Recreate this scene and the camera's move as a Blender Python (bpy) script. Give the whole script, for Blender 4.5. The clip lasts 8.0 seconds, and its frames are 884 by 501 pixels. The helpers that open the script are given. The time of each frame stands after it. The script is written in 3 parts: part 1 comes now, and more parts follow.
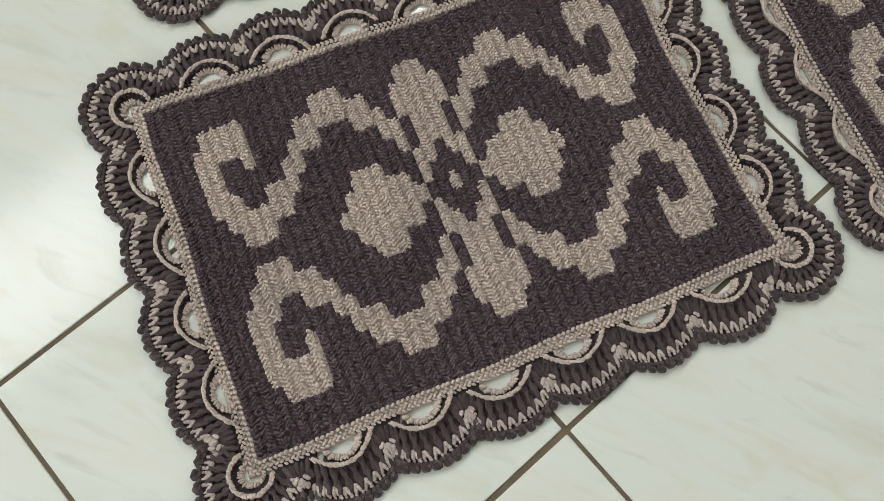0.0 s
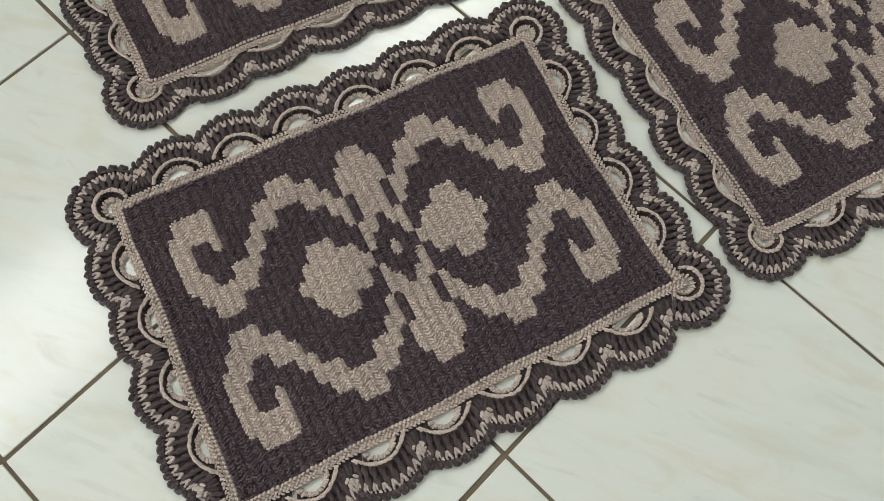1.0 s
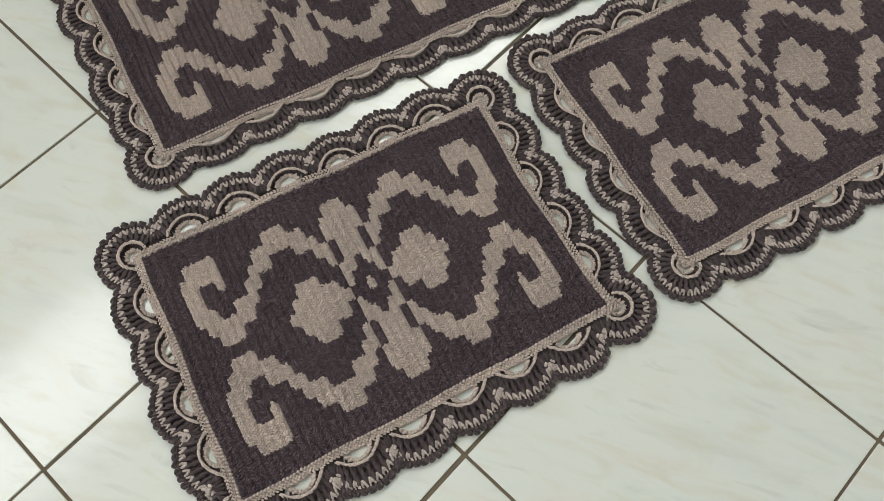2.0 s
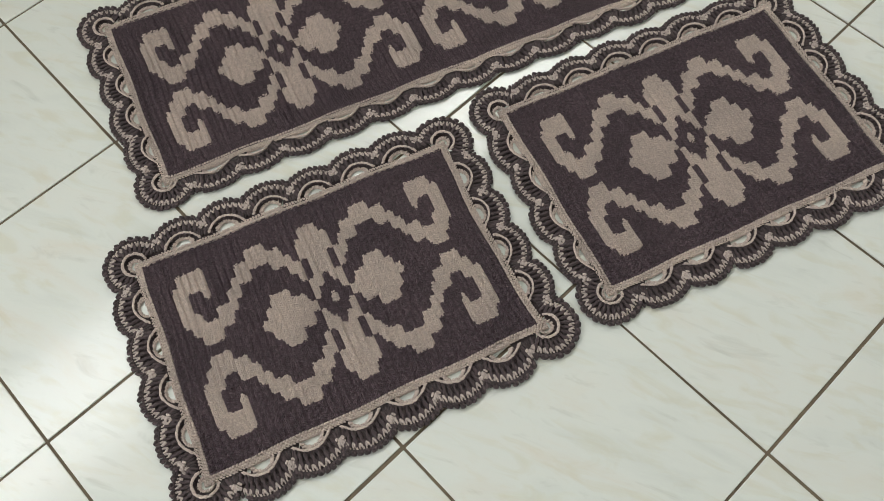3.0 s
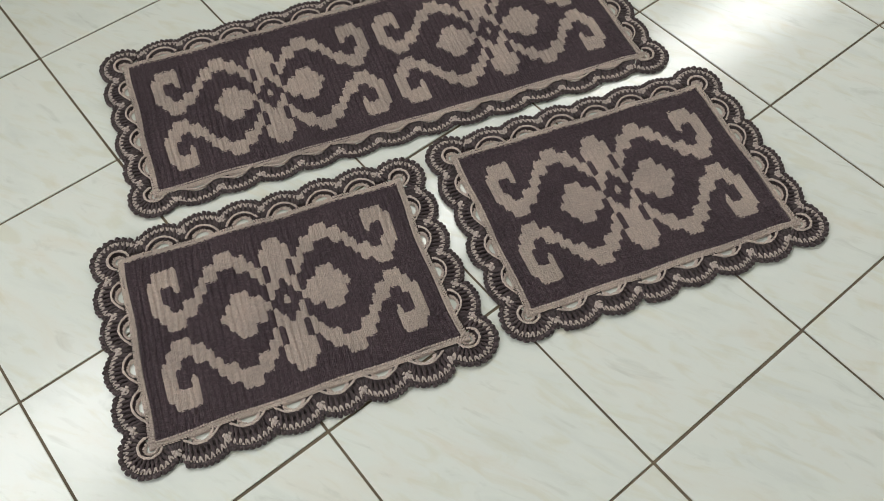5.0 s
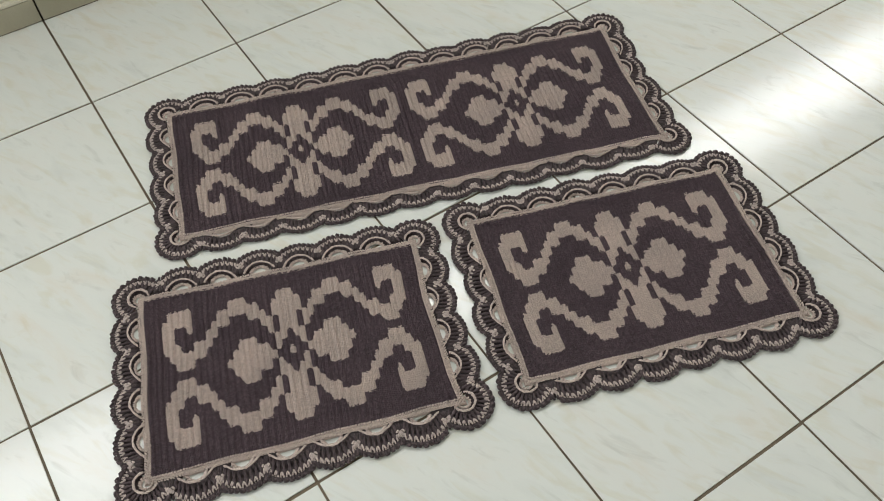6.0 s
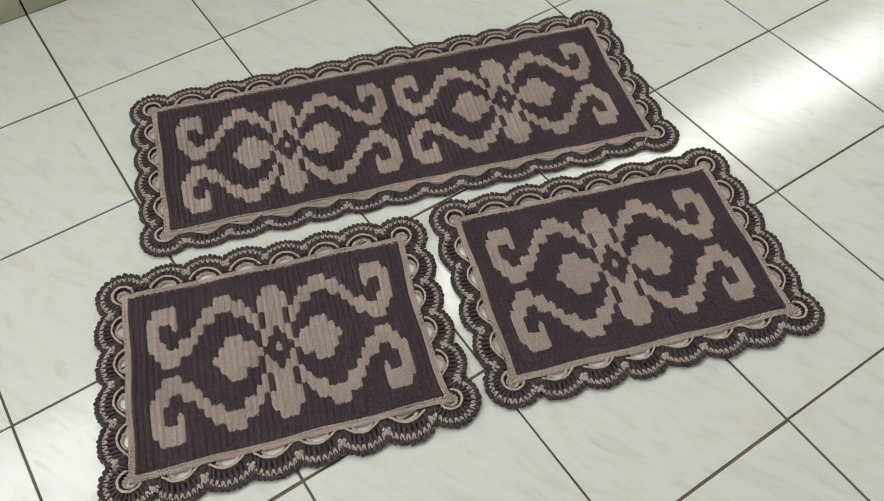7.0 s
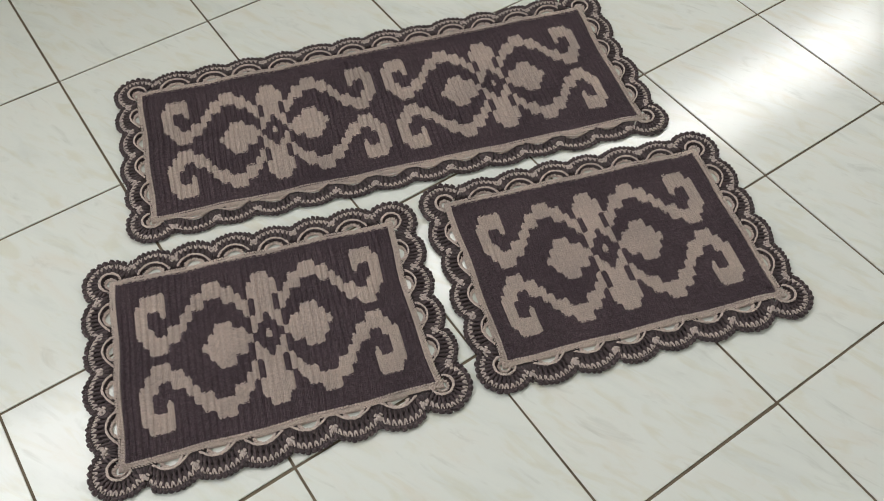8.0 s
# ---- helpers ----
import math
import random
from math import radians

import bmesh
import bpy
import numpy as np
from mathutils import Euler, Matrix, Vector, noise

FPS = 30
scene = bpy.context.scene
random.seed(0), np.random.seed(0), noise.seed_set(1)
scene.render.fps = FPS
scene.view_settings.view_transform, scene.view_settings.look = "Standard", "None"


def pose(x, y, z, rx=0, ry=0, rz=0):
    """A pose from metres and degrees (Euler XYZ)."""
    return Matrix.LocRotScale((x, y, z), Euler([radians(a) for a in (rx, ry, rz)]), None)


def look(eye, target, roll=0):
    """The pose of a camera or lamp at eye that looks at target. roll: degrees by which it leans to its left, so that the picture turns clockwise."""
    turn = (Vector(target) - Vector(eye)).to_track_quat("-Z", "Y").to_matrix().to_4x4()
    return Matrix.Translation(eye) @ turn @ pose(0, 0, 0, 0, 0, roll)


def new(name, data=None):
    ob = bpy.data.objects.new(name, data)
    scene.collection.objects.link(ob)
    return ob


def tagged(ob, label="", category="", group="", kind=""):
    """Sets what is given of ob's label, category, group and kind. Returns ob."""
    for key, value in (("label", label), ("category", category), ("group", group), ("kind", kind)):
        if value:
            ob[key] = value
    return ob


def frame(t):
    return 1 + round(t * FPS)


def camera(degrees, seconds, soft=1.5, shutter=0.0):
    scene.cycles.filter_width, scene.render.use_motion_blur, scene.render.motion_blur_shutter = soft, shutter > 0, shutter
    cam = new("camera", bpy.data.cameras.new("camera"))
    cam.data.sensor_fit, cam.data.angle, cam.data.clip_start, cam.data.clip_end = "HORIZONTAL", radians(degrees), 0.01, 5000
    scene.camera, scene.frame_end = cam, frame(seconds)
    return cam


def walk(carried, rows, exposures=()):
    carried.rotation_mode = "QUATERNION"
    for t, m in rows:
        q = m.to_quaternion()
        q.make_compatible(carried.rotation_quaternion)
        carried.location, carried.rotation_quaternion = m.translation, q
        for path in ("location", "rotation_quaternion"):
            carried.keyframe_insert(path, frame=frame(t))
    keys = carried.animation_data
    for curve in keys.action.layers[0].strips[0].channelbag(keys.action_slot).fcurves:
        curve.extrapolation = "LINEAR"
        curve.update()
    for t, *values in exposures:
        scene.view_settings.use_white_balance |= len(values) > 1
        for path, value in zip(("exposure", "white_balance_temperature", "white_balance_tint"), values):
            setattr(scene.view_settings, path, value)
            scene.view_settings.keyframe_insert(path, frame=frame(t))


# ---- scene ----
cam = camera(55.21, 8.0, soft=0.6)
PATH = [
    (0, 0.2517, -1.5947, 0.8665, 16.607, -1.569, -41.222),
    (0.5, 0.2552, -1.63, 0.9357, 19.139, -1.178, -44.114),
    (1, 0.2557, -1.6402, 1.0144, 19.815, -1.906, -45.866),
    (1.5, 0.2427, -1.6756, 1.1119, 20.729, -1.46, -47.099),
    (1.7, 0.2286, -1.7073, 1.1381, 22.169, -1.024, -47.453),
    (2.8, 0.2662, -1.8925, 1.3363, 24.848, 1.664, -44.428),
    (3, 0.2647, -1.9291, 1.3586, 25.925, 1.353, -43.798),
    (3.5, 0.2538, -1.9978, 1.4206, 29.503, 1.46, -41.121),
    (4, 0.2173, -2.0512, 1.4342, 31.321, 0.884, -40.772),
    (4.5, 0.203, -2.1241, 1.4485, 31.33, 1.041, -41.185),
    (4.7, 0.2148, -2.1641, 1.4504, 31.815, 0.911, -40.717),
    (5.8, 0.297, -2.293, 1.4759, 36.497, 1.589, -33.758),
    (6, 0.306, -2.2846, 1.4886, 37.065, 1.477, -33.367),
    (6.5, 0.3193, -2.2863, 1.4914, 37.795, 1.476, -33.019),
    (7, 0.3143, -2.282, 1.4845, 36.766, 0.878, -33.746),
    (7.5, 0.3114, -2.2806, 1.4805, 36.128, 0.553, -34.209),
    (8, 0.3074, -2.2699, 1.4795, 35.695, 0.16, -34.548),
]
walk(cam, [(t, pose(x, y, z, rx, ry, rz)) for t, x, y, z, rx, ry, rz in PATH], [(0, 0.07, 6500, 7), (1.5, 0.07, 6500, 7.5), (3, 0.07, 6500, 8.5), (4.5, 0.07, 6500, 8.5), (6, 0.07, 6500, 10), (8, 0.07, 6500, 11.5)])

# ---- world, light and exposure ----
world = bpy.data.worlds.new("world")
scene.world = world
world.use_nodes = True
sky = world.node_tree.nodes.new("ShaderNodeTexSky")
sky.sky_type, sky.sun_disc = "NISHITA", False
sky.sun_elevation, sky.sun_rotation = radians(50), radians(20)
world.node_tree.links.new(sky.outputs[0], world.node_tree.nodes["Background"].inputs[0])
world.node_tree.nodes["Background"].inputs[1].default_value = 0.1

TILE = 0.41
GAP = 0.0052
ROOM_W, ROOM_E, ROOM_S, CEIL = -2.05, 6.56, -4.10, 2.95
# Openings high in the north wall: x from, x to, z from, z to, watts of daylight, degrees by which it falls.
OPENINGS = [(-1.40, 0.70, 1.85, 2.70, 35.0, 20), (1.35, 5.60, 2.20, 2.72, 67.0, 65)]
for x0, x1, z0, z1, watts, dip in OPENINGS:
    lamp = bpy.data.lights.new("window_light", "AREA")
    lamp.shape, lamp.size, lamp.size_y, lamp.energy, lamp.color = "RECTANGLE", x1 - x0, z1 - z0, watts, (0.992, 0.99, 0.972)
    new("window_light", lamp).matrix_world = look(((x0 + x1) / 2, 0.06, (z0 + z1) / 2), ((x0 + x1) / 2, 0.06 - math.cos(radians(dip)), (z0 + z1) / 2 - math.sin(radians(dip))))
# Fill light added in an unseen west opening: y from, y to, height, watts.
FILL_OPENING = (-1.75, -0.35, 2.10, 24.0)
lamp = bpy.data.lights.new("west_fill_light", "AREA")
lamp.shape, lamp.size, lamp.size_y, lamp.energy, lamp.color = "RECTANGLE", FILL_OPENING[1] - FILL_OPENING[0], FILL_OPENING[2], FILL_OPENING[3], (0.992, 0.99, 0.972)
new("west_fill_light", lamp).matrix_world = look((ROOM_W - 0.05, (FILL_OPENING[0] + FILL_OPENING[1]) / 2, FILL_OPENING[2] / 2), (0.0, (FILL_OPENING[0] + FILL_OPENING[1]) / 2, FILL_OPENING[2] / 2))


# ---- materials ----
def material(name, rough=0.5, metal=0.0):
    m = bpy.data.materials.new(name)
    m.use_nodes = True
    b = m.node_tree.nodes["Principled BSDF"]
    b.inputs["Roughness"].default_value, b.inputs["Metallic"].default_value = rough, metal
    return m, m.node_tree, b


def node(tree, kind, **inputs):
    n = tree.nodes.new(kind)
    for k, v in inputs.items():
        n.inputs[k.replace("_", " ")].default_value = v
    return n


def ramp(tree, fac, stops):
    r = tree.nodes.new("ShaderNodeValToRGB")
    e = r.color_ramp.elements
    while len(e) < len(stops):
        e.new(0.5)
    for s, (p, col) in zip(e, stops):
        s.position, s.color = p, (*col, 1)
    tree.links.new(fac, r.inputs[0])
    return r.outputs[0]


def mix(tree, fac, a, b, blend="MIX"):
    n = tree.nodes.new("ShaderNodeMix")
    n.data_type, n.blend_type = "RGBA", blend
    for sock, v in ((n.inputs[0], fac), (n.inputs[6], a), (n.inputs[7], b)):
        if isinstance(v, (int, float)):
            sock.default_value = v
        elif isinstance(v, tuple):
            sock.default_value = (*v, 1)
        else:
            tree.links.new(v, sock)
    return n.outputs[2]


def yarn(name, light, mid, dark):
    """Matt cotton yarn: each stitch a little different, with fibres and a few pale flecks."""
    m, t, b = material(name, 0.92)
    b.inputs["Specular IOR Level"].default_value = 0.18
    b.inputs["Sheen Weight"].default_value = 0.13
    b.inputs["Sheen Roughness"].default_value = 0.6
    geo, co = t.nodes.new("ShaderNodeNewGeometry"), t.nodes.new("ShaderNodeTexCoord")
    base = ramp(t, geo.outputs["Random Per Island"], [(0.0, dark), (0.5, mid), (1.0, light)])
    patch = node(t, "ShaderNodeTexNoise", Scale=9.0, Detail=3.0)
    t.links.new(co.outputs["Object"], patch.inputs["Vector"])
    tone = ramp(t, patch.outputs["Fac"], [(0.3, (0.86, 0.85, 0.85)), (0.7, (1.1, 1.08, 1.06))])
    fibre = node(t, "ShaderNodeTexNoise", Scale=700.0, Detail=4.0, Roughness=0.7)
    t.links.new(co.outputs["Object"], fibre.inputs["Vector"])
    clump = node(t, "ShaderNodeTexNoise", Scale=170.0, Detail=2.0, Roughness=0.6)
    t.links.new(co.outputs["Object"], clump.inputs["Vector"])
    blend = ramp(t, clump.outputs["Fac"], [(0.33, (0.90, 0.90, 0.905)), (0.5, (1, 1, 1)), (0.67, (1.09, 1.09, 1.085))])
    tone = mix(t, 1.0, tone, blend, "MULTIPLY")
    fleck = ramp(t, fibre.outputs["Fac"], [(0.36, (0.74, 0.735, 0.735)), (0.53, (1, 1, 1)), (0.70, (1.26, 1.26, 1.26))])
    t.links.new(mix(t, 1.0, mix(t, 1.0, base, tone, "MULTIPLY"), fleck, "MULTIPLY"), b.inputs["Base Color"])
    bump = node(t, "ShaderNodeBump", Strength=0.55, Distance=0.0012)
    t.links.new(fibre.outputs["Fac"], bump.inputs["Height"])
    t.links.new(bump.outputs[0], b.inputs["Normal"])
    return m


DARK = yarn("dark_cotton_yarn", (0.142, 0.0980, 0.1185), (0.100, 0.0690, 0.0835), (0.062, 0.0428, 0.0517))
# The edging's dark tone, deeper than the field's.
EDGE = yarn("darker_edging_yarn", (0.116, 0.086, 0.092), (0.080, 0.0595, 0.0640), (0.047, 0.035, 0.0375))
# The tan yarn again, darkened and greyed for the shade between the posts.
TAN_SHADED = yarn("shaded_tan_cotton_yarn", (0.65, 0.556, 0.518), (0.565, 0.482, 0.450), (0.45, 0.384, 0.358))
TAN = yarn("tan_cotton_yarn", (0.680, 0.574, 0.524), (0.628, 0.527, 0.480), (0.548, 0.460, 0.418))


def tile_material():
    m, t, b = material("glazed_floor_tile", 0.16)
    co, info = t.nodes.new("ShaderNodeTexCoord"), t.nodes.new("ShaderNodeObjectInfo")
    shift = t.nodes.new("ShaderNodeVectorMath")
    shift.operation = "MULTIPLY_ADD"
    t.links.new(info.outputs["Random"], shift.inputs[0])
    shift.inputs[1].default_value = (17.0, 31.0, 5.0)
    t.links.new(co.outputs["Object"], shift.inputs[2])
    turn, squeeze = t.nodes.new("ShaderNodeMapping"), t.nodes.new("ShaderNodeMapping")
    turn.inputs["Rotation"].default_value = (0, 0, radians(-24))
    squeeze.inputs["Scale"].default_value = (3.6, 1.0, 1.0)
    t.links.new(shift.outputs[0], turn.inputs[0])
    t.links.new(turn.outputs[0], squeeze.inputs[0])
    cloud = node(t, "ShaderNodeTexNoise", Scale=4.0, Detail=5.0, Roughness=0.6, Distortion=0.5)
    streak = node(t, "ShaderNodeTexNoise", Scale=9.0, Detail=4.0, Roughness=0.55, Distortion=0.7)
    for n in (cloud, streak):
        t.links.new(squeeze.outputs[0], n.inputs["Vector"])
    base = ramp(t, cloud.outputs["Fac"], [(0.28, (0.668, 0.696, 0.664)), (0.46, (0.726, 0.753, 0.718)), (0.56, (0.730, 0.748, 0.710)), (0.72, (0.722, 0.712, 0.650))])
    vein = ramp(t, streak.outputs["Fac"], [(0.25, (0.86, 0.86, 0.845)), (0.40, (1, 1, 1)), (0.52, (1, 1, 1)), (0.68, (0.95, 0.925, 0.865))])
    col = mix(t, 1.0, base, vein, "MULTIPLY")
    t.links.new(col, b.inputs["Base Color"])
    peel = node(t, "ShaderNodeTexNoise", Scale=150.0, Detail=3.0, Roughness=0.55)
    t.links.new(co.outputs["Object"], peel.inputs["Vector"])
    t.links.new(ramp(t, peel.outputs["Fac"], [(0.3, (0.10, 0.10, 0.10)), (0.7, (0.165, 0.165, 0.165))]), b.inputs["Roughness"])
    bump = node(t, "ShaderNodeBump", Strength=0.13, Distance=0.001)
    t.links.new(peel.outputs["Fac"], bump.inputs["Height"])
    t.links.new(bump.outputs[0], b.inputs["Normal"])
    return m


def rough_material(name, a, c, rough, scale, bump_mm=1.0, speck=0.12):
    m, t, b = material(name, rough)
    co = t.nodes.new("ShaderNodeTexCoord")
    big, fine = node(t, "ShaderNodeTexNoise", Scale=scale, Detail=5.0), node(t, "ShaderNodeTexNoise", Scale=scale * 40, Detail=3.0)
    for n in (big, fine):
        t.links.new(co.outputs["Object"], n.inputs["Vector"])
    col = ramp(t, big.outputs["Fac"], [(0.3, a), (0.7, c)])
    grain = ramp(t, fine.outputs["Fac"], [(0.3, (1 - speck,) * 3), (0.7, (1 + speck / 2,) * 3)])
    t.links.new(mix(t, 1.0, col, grain, "MULTIPLY"), b.inputs["Base Color"])
    bump = node(t, "ShaderNodeBump", Strength=0.4, Distance=bump_mm / 1000)
    t.links.new(fine.outputs["Fac"], bump.inputs["Height"])
    t.links.new(bump.outputs[0], b.inputs["Normal"])
    return m


GLAZE = tile_material()
GROUT = rough_material("brown_grout", (0.108, 0.083, 0.056), (0.180, 0.141, 0.097), 0.9, 5.0)
PAINT = rough_material("cream_wall_paint", (0.50, 0.48, 0.38), (0.56, 0.53, 0.43), 0.75, 2.0)
WHITE = rough_material("white_ceiling_paint", (0.72, 0.72, 0.69), (0.78, 0.78, 0.75), 0.85, 1.5)
SKIRT = rough_material("beige_skirting_tile", (0.34, 0.315, 0.232), (0.42, 0.39, 0.29), 0.3, 6.0, 0.15, 0.03)
CAULK = rough_material("pale_mortar", (0.60, 0.56, 0.45), (0.70, 0.66, 0.54), 0.85, 12.0)
SEAM = rough_material("dark_joint_dirt", (0.03, 0.026, 0.02), (0.06, 0.05, 0.04), 0.95, 20.0)


# ---- mesh helpers ----
def link_mesh(name, verts, faces, mat, parent=None, label="", smooth=False, mats=None, index=None):
    me = bpy.data.meshes.new(name)
    me.from_pydata([tuple(v) for v in verts], [], [tuple(f) for f in faces])
    for m in mats or [mat]:
        me.materials.append(m)
    if index is not None:
        me.polygons.foreach_set("material_index", index)
    if smooth:
        me.polygons.foreach_set("use_smooth", [True] * len(me.polygons))
    me.update()
    return place_mesh(name, me, parent, label)


def place_mesh(name, me, parent=None, label="", m=None):
    ob = new(name, me)
    if parent is not None:
        ob.parent = parent
    if m is not None:
        ob.matrix_basis = m
    return tagged(ob, label) if label else ob


def box(x0, x1, y0, y1, z0, z1, bevel=0.0):
    bm = bmesh.new()
    bmesh.ops.create_cube(bm, size=1.0, matrix=Matrix.LocRotScale(((x0 + x1) / 2, (y0 + y1) / 2, (z0 + z1) / 2), None, (x1 - x0, y1 - y0, z1 - z0)))
    if bevel:
        bmesh.ops.bevel(bm, geom=bm.edges[:], offset=bevel, segments=1, affect="EDGES")
    return bm


def part(name, bm, mat, parent=None, label=""):
    me = bpy.data.meshes.new(name)
    bm.to_mesh(me)
    bm.free()
    me.materials.append(mat)
    return place_mesh(name, me, parent, label)


def joined(*boxes):
    bm = bmesh.new()
    for b in boxes:
        me = bpy.data.meshes.new("piece")
        b.to_mesh(me)
        b.free()
        bm.from_mesh(me)
        bpy.data.meshes.remove(me)
    return bm


# ---- the room ----
def structure(ob, label, category):
    return tagged(ob, label, category, kind="structure")


T = 0.15
floor = structure(part("floor", box(ROOM_W - T, ROOM_E + T, ROOM_S - T, T, -0.12, -0.0025), GROUT), "brown recessed grout between glazed white floor tiles", "floor")
pieces, edge = [], ROOM_W - T
for x0, x1, z0, z1, watts, dip in OPENINGS:
    pieces += [box(edge, x0, 0.012, T + 0.012, 0.0, CEIL), box(x0, x1, 0.012, T + 0.012, 0.0, z0), box(x0, x1, 0.012, T + 0.012, z1, CEIL)]
    edge = x1
pieces.append(box(edge, ROOM_E + T, 0.012, T + 0.012, 0.0, CEIL))
structure(part("wall_north", joined(*pieces), PAINT), "cream painted wall with high daylight openings", "wall")
# South, west and east walls and ceiling are unseen, added to bounce daylight.
structure(part("wall_south", box(ROOM_W - T, ROOM_E + T, ROOM_S - T, ROOM_S, -0.002, CEIL), WHITE), "unseen white wall added to bounce daylight", "wall")
west = [box(ROOM_W - T, ROOM_W, ROOM_S, FILL_OPENING[0], -0.002, CEIL), box(ROOM_W - T, ROOM_W, FILL_OPENING[0], FILL_OPENING[1], FILL_OPENING[2], CEIL), box(ROOM_W - T, ROOM_W, FILL_OPENING[1], 0.012, -0.002, CEIL)]
structure(part("wall_west", joined(*west), WHITE), "unseen white wall with an opening added for fill light", "wall")
structure(part("wall_east", box(ROOM_E, ROOM_E + T, ROOM_S, 0.012, -0.002, CEIL), WHITE), "unseen white side wall added to bounce daylight", "wall")
structure(part("ceiling", box(ROOM_W - T, ROOM_E + T, ROOM_S - T, T + 0.012, CEIL, CEIL + 0.1), WHITE), "unseen white ceiling added to bounce daylight", "ceiling")

# Skirting of cut tiles along the north wall, with dirty joints and a pale mortar line on top.
skirting = structure(part("baseboard", box(ROOM_W, ROOM_E, 0.004, 0.012, 0.0, 0.074), SEAM), "dark dirty joint behind beige skirting tiles", "baseboard")
part("mortar_line", box(ROOM_W, ROOM_E, -0.0045, 0.012, 0.0745, 0.0835, 0.0015), CAULK, skirting, "pale mortar line on top of the skirting")
skirt_tile = bpy.data.meshes.new("skirting_tile")
b = box(GAP / 2, TILE - GAP / 2, -0.006, 0.0035, 0.0025, 0.0742, 0.001)
b.to_mesh(skirt_tile)
b.free()
skirt_tile.materials.append(SKIRT)
for i in range(round((ROOM_E - ROOM_W) / TILE)):
    place_mesh("skirting_tile", skirt_tile, skirting, m=pose(ROOM_W + i * TILE, 0, 0))


# ---- crocheted mats ----
# Which cells of the motif's left half are tan, from its middle row downwards; the rest follows by mirroring.
CHART = [
    [(13, 20), (23, 23)],
    [(5, 7), (14, 19), (21, 21)],
    [(4, 9), (15, 17), (21, 22)],
    [(3, 5), (8, 10), (20, 20), (22, 23)],
    [(3, 4), (10, 11), (19, 20), (22, 23)],
    [(3, 4), (7, 7), (11, 13), (17, 19), (21, 23)],
    [(3, 7), (12, 18), (21, 23)],
    [(4, 7), (14, 16), (22, 23)],
]
COLS, ROWS, PER, LUMPS = 47, 19, 5, 4


def motif_cells(columns, offsets):
    tan = np.zeros((columns, ROWS), bool)
    for first in offsets:
        for r, spans in enumerate(CHART):
            for a, z in spans:
                for c in range(a, z + 1):
                    for cc in (c, COLS - 1 - c):
                        tan[first + cc, 9 + r] = tan[first + cc, 9 - r] = True
    return tan


def motif_groups(tan):
    """The tan cells, sorted into figures that hang together."""
    left, groups = {tuple(c) for c in np.argwhere(tan)}, []
    while left:
        todo, group = [min(left)], []
        left.discard(todo[0])
        while todo:
            c, r = todo.pop()
            group.append((c, r))
            for n in ((c + 1, r), (c - 1, r), (c, r + 1), (c, r - 1)):
                if n in left:
                    left.discard(n)
                    todo.append(n)
        groups.append(group)
    return groups


def grains(centres, ways, ups, lengths, radii, flat=0.8, sides=5, rings=((-0.74, 0.68), (0.0, 1.0), (0.74, 0.72))):
    """Yarn lumps like grains of rice: one closed island each. All arrays have a row for each grain; lengths are half lengths."""
    centres, ways, ups = (np.asarray(a, float).reshape(-1, 3) for a in (centres, ways, ups))
    n = len(centres)
    lengths, radii = np.broadcast_to(lengths, n), np.broadcast_to(radii, n)
    ways = ways / np.linalg.norm(ways, axis=1, keepdims=True)
    side = np.cross(ups, ways)
    side /= np.linalg.norm(side, axis=1, keepdims=True)
    top = np.cross(ways, side)
    out = [centres - ways * lengths[:, None]]
    for s, w in rings:
        for k in range(sides):
            a = 2 * math.pi * k / sides
            out.append(centres + ways * (s * lengths)[:, None] + (side * math.cos(a) + top * flat * math.sin(a)) * (w * radii)[:, None])
    out.append(centres + ways * lengths[:, None])
    verts, per = np.stack(out, 1).reshape(-1, 3), len(out)
    one = [(0, 1 + (k + 1) % sides, 1 + k) for k in range(sides)]
    for g in range(len(rings) - 1):
        o = 1 + g * sides
        one += [(o + k, o + (k + 1) % sides, o + sides + (k + 1) % sides, o + sides + k) for k in range(sides)]
    o = 1 + (len(rings) - 1) * sides
    one += [(o + k, o + (k + 1) % sides, per - 1) for k in range(sides)]
    faces = [tuple(i * per + v for v in f) for i in range(n) for f in one]
    return verts, faces


def merged(*pairs):
    verts, faces, base = [], [], 0
    for v, f in pairs:
        verts.append(v)
        faces += [tuple(i + base for i in q) for q in f]
        base += len(v)
    return np.concatenate(verts), faces


def pull(u, v, k):
    """How far the stitches are drawn to one side: nothing at the edges, more within."""
    x, y = 2 * u - 1, 2 * v - 1
    return np.clip(1 - x ** 6, 0, 1) * np.clip(1 - y ** 6, 0, 1) * (k[0] + k[1] * x + k[2] * y + k[3] * x * y + k[4] * x * x + k[5] * y * y)


